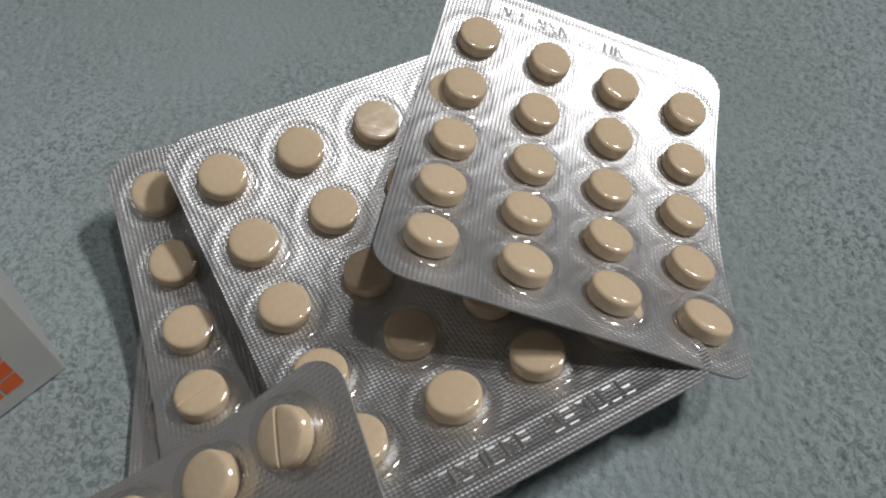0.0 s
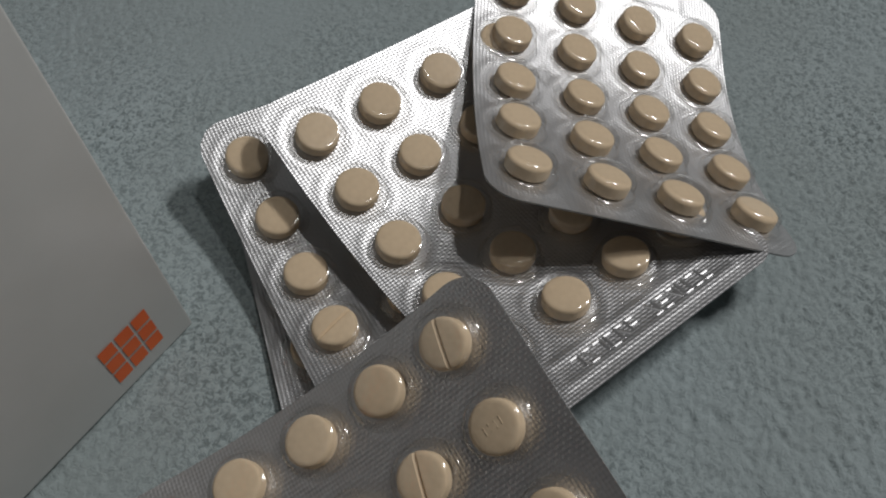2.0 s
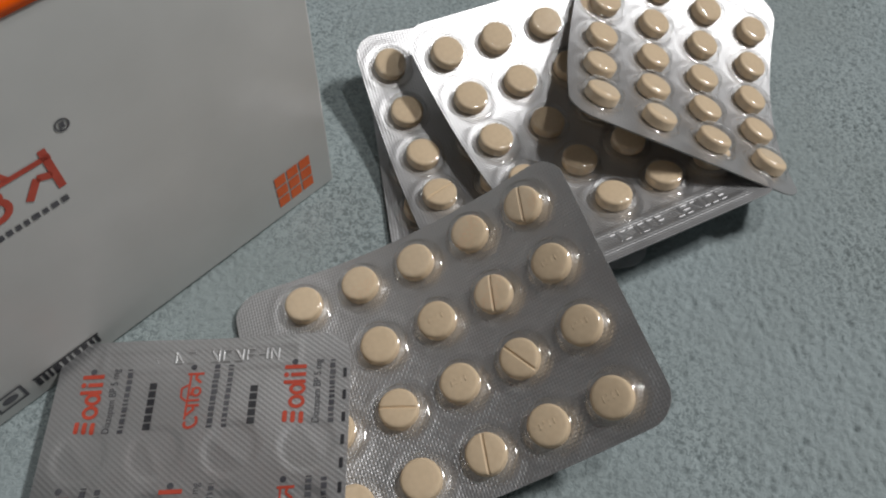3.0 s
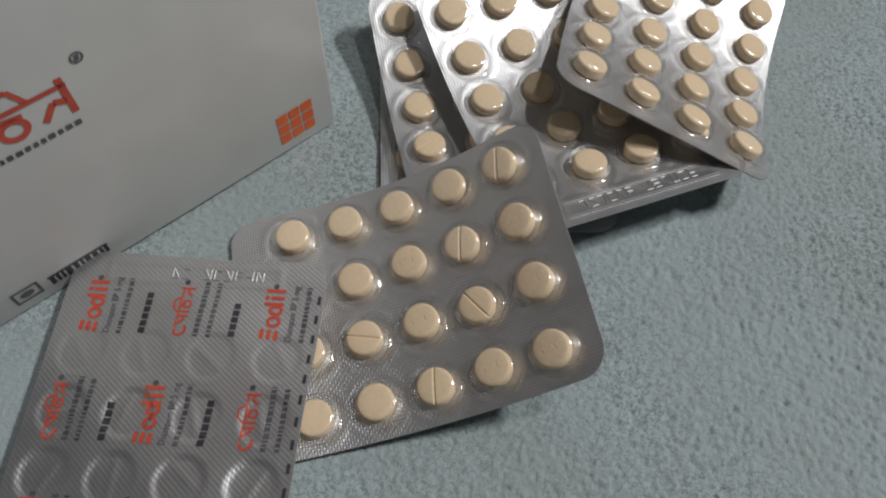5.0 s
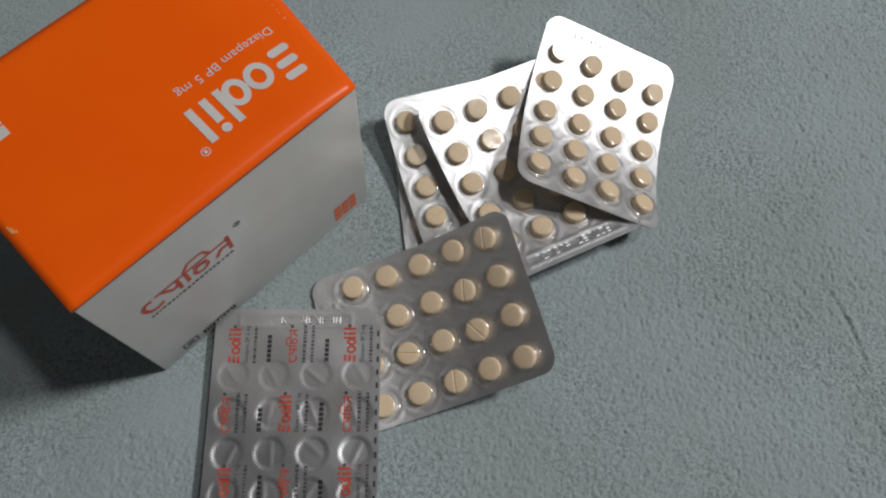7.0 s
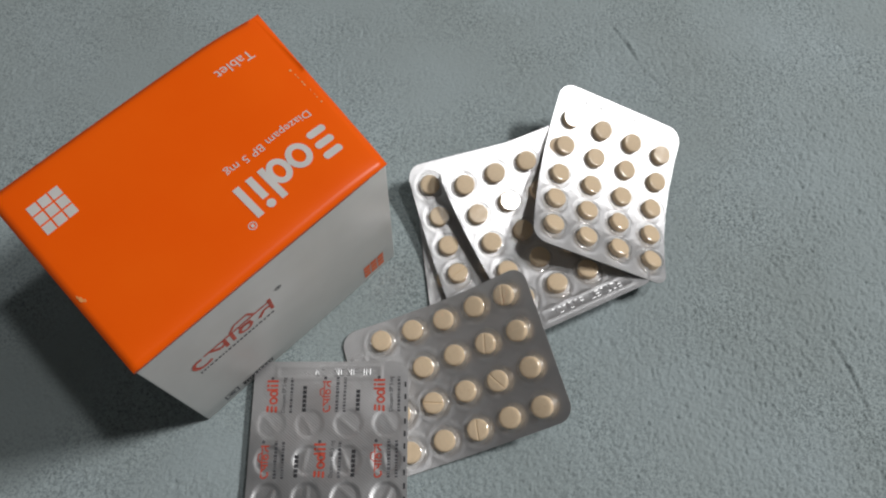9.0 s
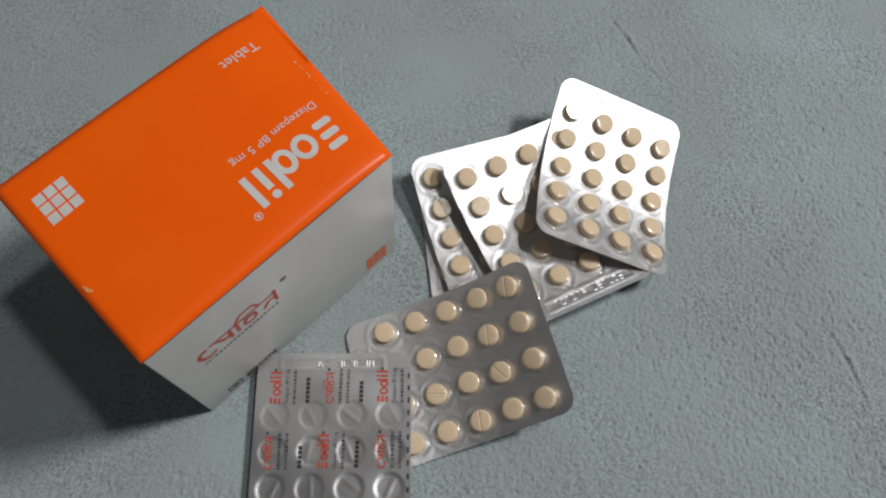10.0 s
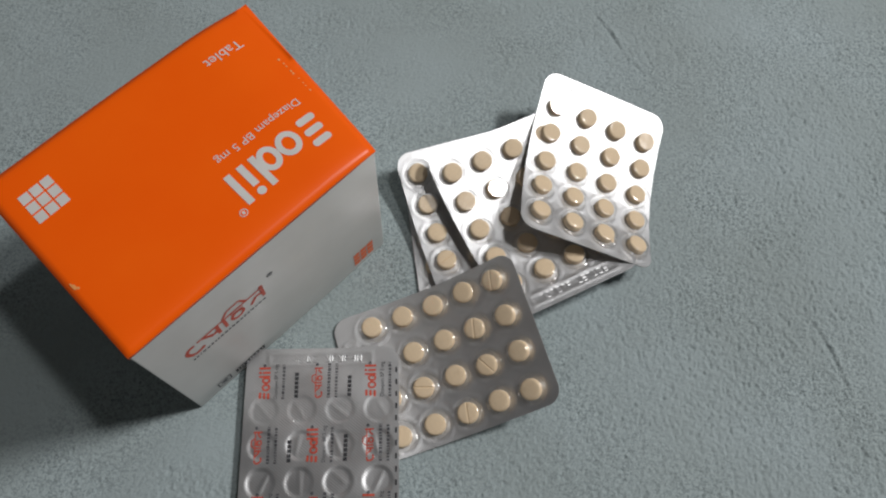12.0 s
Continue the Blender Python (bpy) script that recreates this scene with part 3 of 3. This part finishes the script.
def pack(sheet, label, scored, seed, emptied=(), marked=()):
    """A blister pack with its pills uppermost. scored: the cells whose pill shows its score line, with the line's turn."""
    thing = new("blister_pack")
    thing.location = sheet.at(LEN / 2, WID / 2)[0]
    inv = Matrix.Translation(-thing.location)
    tagged(thing, label, "blister pack", "blister packs of pills on the towel")
    relief = strip_relief(seed)

    def lift(a, b):
        h = relief(a, b)
        p, q = (a - STRIP) / PU, (b - SIDE) / PV
        i, j = min(max(round(p), 0), 4), min(max(round(q), 0), 3)
        d = math.hypot((p - i) * PU, (q - j) * PV)
        return h + 0.0001 * math.exp(-(((d - 0.0058) / 0.0006) ** 2))
    foil = sheet_mesh("foil_sheet", sheet, FOIL, thing, lift)
    foil.matrix_parent_inverse = inv
    tagged(foil, "silver knurled aluminium foil")
    embossing(sheet, thing, inv, seed, FOIL)
    r = random.Random(seed)
    for i, j in CELLS:
        a, b = cell(i, j)
        turn = scored.get((i, j))
        if (i, j) in emptied:
            continue
        shift = (r.uniform(-0.00025, 0.00025), r.uniform(-0.00025, 0.00025))
        pill = new("pill", PILL_MARKED if (i, j) in marked else PILL_PLAIN if turn is None else PILL_SCORED)
        pill.parent, pill.matrix_parent_inverse = thing, inv
        pill.matrix_basis = sheet.frame_at(a + shift[0], b + shift[1], 0.0002, radians(turn or 0)) @ Matrix.Rotation(radians(r.uniform(-2, 2)), 4, "X")
        dome = new("blister_dome", DOME)
        dome.parent, dome.matrix_parent_inverse = thing, inv
        dome.matrix_basis = sheet.frame_at(a, b, 0.0002) @ pose(0, 0, 0, r.uniform(-3.5, 3.5), r.uniform(-3.5, 3.5))
        dome.visible_shadow = False
    return thing


def down(c, u, v, h):
    """Lowers a fit made on the pills' tops to the foil."""
    c, n = Vector(c), Vector(u).cross(Vector(v)).normalized()
    return c - n * h


def mms(*v):
    return tuple(x * mm for x in v)


TOPH = 0.0025
A_U, A_V = mms(-2.11, -11.10, 0.86), mms(11.76, -2.53, -3.70)
SHEET_A = Sheet(down(mms(15.06, 145.18, 13.27), A_U, A_V, TOPH), A_U, A_V, (0.00073, 0.00003, -0.00005))
B_U, B_V = mms(-5.38, 10.01, 1.13), mms(-11.08, -5.58, 0.37)
SHEET_B = Sheet(down(mms(-9.59, 131.86, 12.37), B_U, B_V, TOPH), B_U, B_V, (0.00080, -0.00001, 0.00005), -0.0004)
D_U, D_V = mms(10.34, 3.43, 3.61), mms(-3.98, 12.02, 0.57)
SHEET_D = Sheet(down(mms(-36.75, 78.26, 8.15), D_U, D_V, TOPH), D_U, D_V, (0.00073, 0.00019, 0.00005))
C_U, C_V = mms(-3.74, 10.73, 0.84), mms(-11.88, -4.18, 0.40)
SHEET_C = Sheet(down(mms(-23.40, 130.80, 6.74), C_U, C_V, TOPH), C_U, C_V, (0.00079, 0.00010, -0.00005), 0.0013)
F_U, F_V = mms(1.78, -11.26, 0.0), mms(12.45, 1.97, 0.0)
SHEET_F = Sheet(mms(-25.0, 127.6, 0.9), F_U, F_V, (0.0, 0.0, 0.0))

pack(SHEET_A, "silver blister pack of buff pills propped on other packs", {}, 1)
pack(SHEET_B, "shiny silver blister pack of buff pills lying across another", {}, 2)
pack(SHEET_C, "silver blister pack of buff pills under another pack", {(1, 3): 20}, 3)
pack(SHEET_D, "dull grey blister pack of buff pills leaning over the pile", {(3, 2): 165, (4, 3): 165, (1, 1): 70, (3, 1): 210, (2, 0): 170}, 4, marked=[(4, 2), (4, 1), (2, 1), (2, 2), (4, 0), (3, 0)])
pack(SHEET_F, "silver blister pack at the bottom of the pile", {}, 5, [(4, 3)])

# the pack that lies face down, its printed foil uppermost
E_U, E_V = mms(0.41, -11.38, 0.48), mms(12.51, 0.33, 1.55)
SHEET_E = Sheet(mms(-78.04, 49.49, 6.54), E_U, E_V, (0.00003, 0.00021, -0.00000))


def printed_pack(sheet, seed):
    thing = new("blister_pack")
    thing.location = sheet.at(LEN / 2, WID / 2)[0]
    inv = Matrix.Translation(-thing.location)
    tagged(thing, "blister pack lying face down, printed silver foil uppermost", "blister pack", "blister packs of pills on the towel")
    r = random.Random(seed)
    relief = strip_relief(seed, 0.0028)
    crease = {c: (r.uniform(0, 3.1), r.uniform(-0.0012, 0.0012), r.uniform(0.5, 1.0)) for c in CELLS}

    def lift(a, b):
        h = relief(a, b)
        p, q = (a - STRIP) / PU, (b - SIDE) / PV
        i, j = min(max(round(p), 0), 4), min(max(round(q), 0), 3)
        x, y = (p - i) * PU, (q - j) * PV
        d = math.hypot(x, y)
        deep = (0.08, 0.45, 0.8, 1.0, 1.0)[i]
        t = min(max((0.0047 - d) / 0.0007, 0), 1)
        h -= deep * 0.00038 * t * t * (3 - 2 * t)
        turn, off, amp = crease[(i, j)]
        if d < 0.0044:
            e = x * math.cos(turn) + y * math.sin(turn) - off
            h += deep * 0.00030 * amp * math.exp(-((e / 0.0006) ** 2)) * (1 - d / 0.0044) ** 0.5
        return h + 0.0003 * math.sin(a * 210 + 1.0) * math.sin(b * 160)
    foil = sheet_mesh("foil_sheet", sheet, FOIL_BACK, thing, lift, 0.0006, trim=0.0033)
    foil.matrix_parent_inverse = inv
    tagged(foil, "dull silver foil printed in red and black")
    embossing(sheet, thing, inv, seed, FOIL_BACK, 0.0028)
    for i, j in CELLS:
        a, b = cell(i, j)
        flip = Matrix.Rotation(math.pi, 4, "X")
        pill, dome = new("pill", PILL_PLAIN), new("blister_dome", DOME)
        for ob, h in ((pill, -0.0010), (dome, -0.0006)):
            ob.parent, ob.matrix_parent_inverse = thing, inv
            ob.matrix_basis = sheet.frame_at(a, b, h) @ flip

    def on_foil(a0, b0):
        def place(x, y, h):
            a, b = a0 - x, min(max(b0 - y, 0.0004), WID - 0.0004)
            return sheet.at(a, b, lift(a, b) + 0.00012)[0]
        return place

    def put(name, shapes, place, mat, label=""):
        """Print that is cut into a fine mesh, so that it follows the foil."""
        bm = flat_bm(shapes, lambda x, y, h: (x, y, 0))
        xs, ys = [v.co.x for v in bm.verts], [v.co.y for v in bm.verts]
        for axis, lo, hi in ((0, min(xs), max(xs)), (1, min(ys), max(ys))):
            n = max(1, int((hi - lo) / (0.7 * mm)))
            for k in range(1, n):
                co, no = [0, 0, 0], [0, 0, 0]
                co[axis], no[axis] = lo + (hi - lo) * k / n, 1
                bmesh.ops.bisect_plane(bm, geom=bm.verts[:] + bm.edges[:] + bm.faces[:], plane_co=co, plane_no=no)
        for v in bm.verts:
            v.co = place(v.co.x, v.co.y, 1)
        return ink(name, bm, mat, foil, label)

    def scaled(shapes, k, dx=0.0, dy=0.0):
        f = lambda pts: [((x + dx) * k, (y + dy) * k) for x, y in pts]
        return [tuple(f(p) for p in g) if isinstance(g, tuple) else f(g) for g in shapes]

    for row in range(3):
        a0 = (20.2 + 20.6 * row) * mm
        for col in range(3):
            b0 = (8.2 - 1.4 * (row % 2) + (17.7 + 0.5 * (row % 2)) * col) * mm
            latin = (row + col) % 2 == 0
            if latin:
                put("brand_mark", scaled(BRAND, 0.34), on_foil(a0, b0), RED_INK, "small red brand mark")
                if b0 + 3.0 * mm < WID - mm:
                    verts, faces, w = letters("Diazepam BP 5 mg", 1.25 * mm)
                    k = 11.6 * mm / w
                    place = on_foil(a0, b0 + 2.6 * mm)
                    mesh_object("dose_text", [place(x * k, y, 1) for x, y in verts], faces, GREY_INK, foil)
            else:
                put("brand_mark", scaled(word, 0.36, -9.0 * mm, -45.0 * mm), on_foil(a0, b0), RED_INK, "small red brand mark")
                if b0 + 3.0 * mm < WID - mm:
                    put("small_print", [g for g in broken_line(0, 11.6, 0, 0.95, row * 7 + col, 0.3, 1.1, 0.3)], on_foil(a0, b0 + 2.6 * mm), GREY_INK)
            if b0 + 5.2 * mm < WID - mm:
                put("small_print", broken_line(0, 11.4, 0, 0.85, row * 5 + col + 40, 0.3, 1.0, 0.35), on_foil(a0, b0 + 5.0 * mm), GREY_INK)
            if b0 + 9.4 * mm < WID - mm:
                put("maker_mark", [bar(1.45 * q * mm, 0, (1.45 * q + 1.15) * mm, 1.25 * mm) for q in range(6 if latin else 5)], on_foil(a0 - 0.3 * mm, b0 + 9.6 * mm), BLACK_INK, "black maker mark")
            put("registered_mark", [oval(0, 0, 0.55 * mm, 0.55 * mm, 10)], on_foil(a0 - 11.3 * mm, b0 - 2.0 * mm), GREY_INK)
    for k in range(13):
        put("edge_print", [bar(0, 0, 1.7 * mm, 0.6 * mm)], on_foil((10.5 + 4.0 * k + 1.7) * mm, WID - 0.6 * mm), BLACK_INK)
    return thing


printed_pack(SHEET_E, 6)
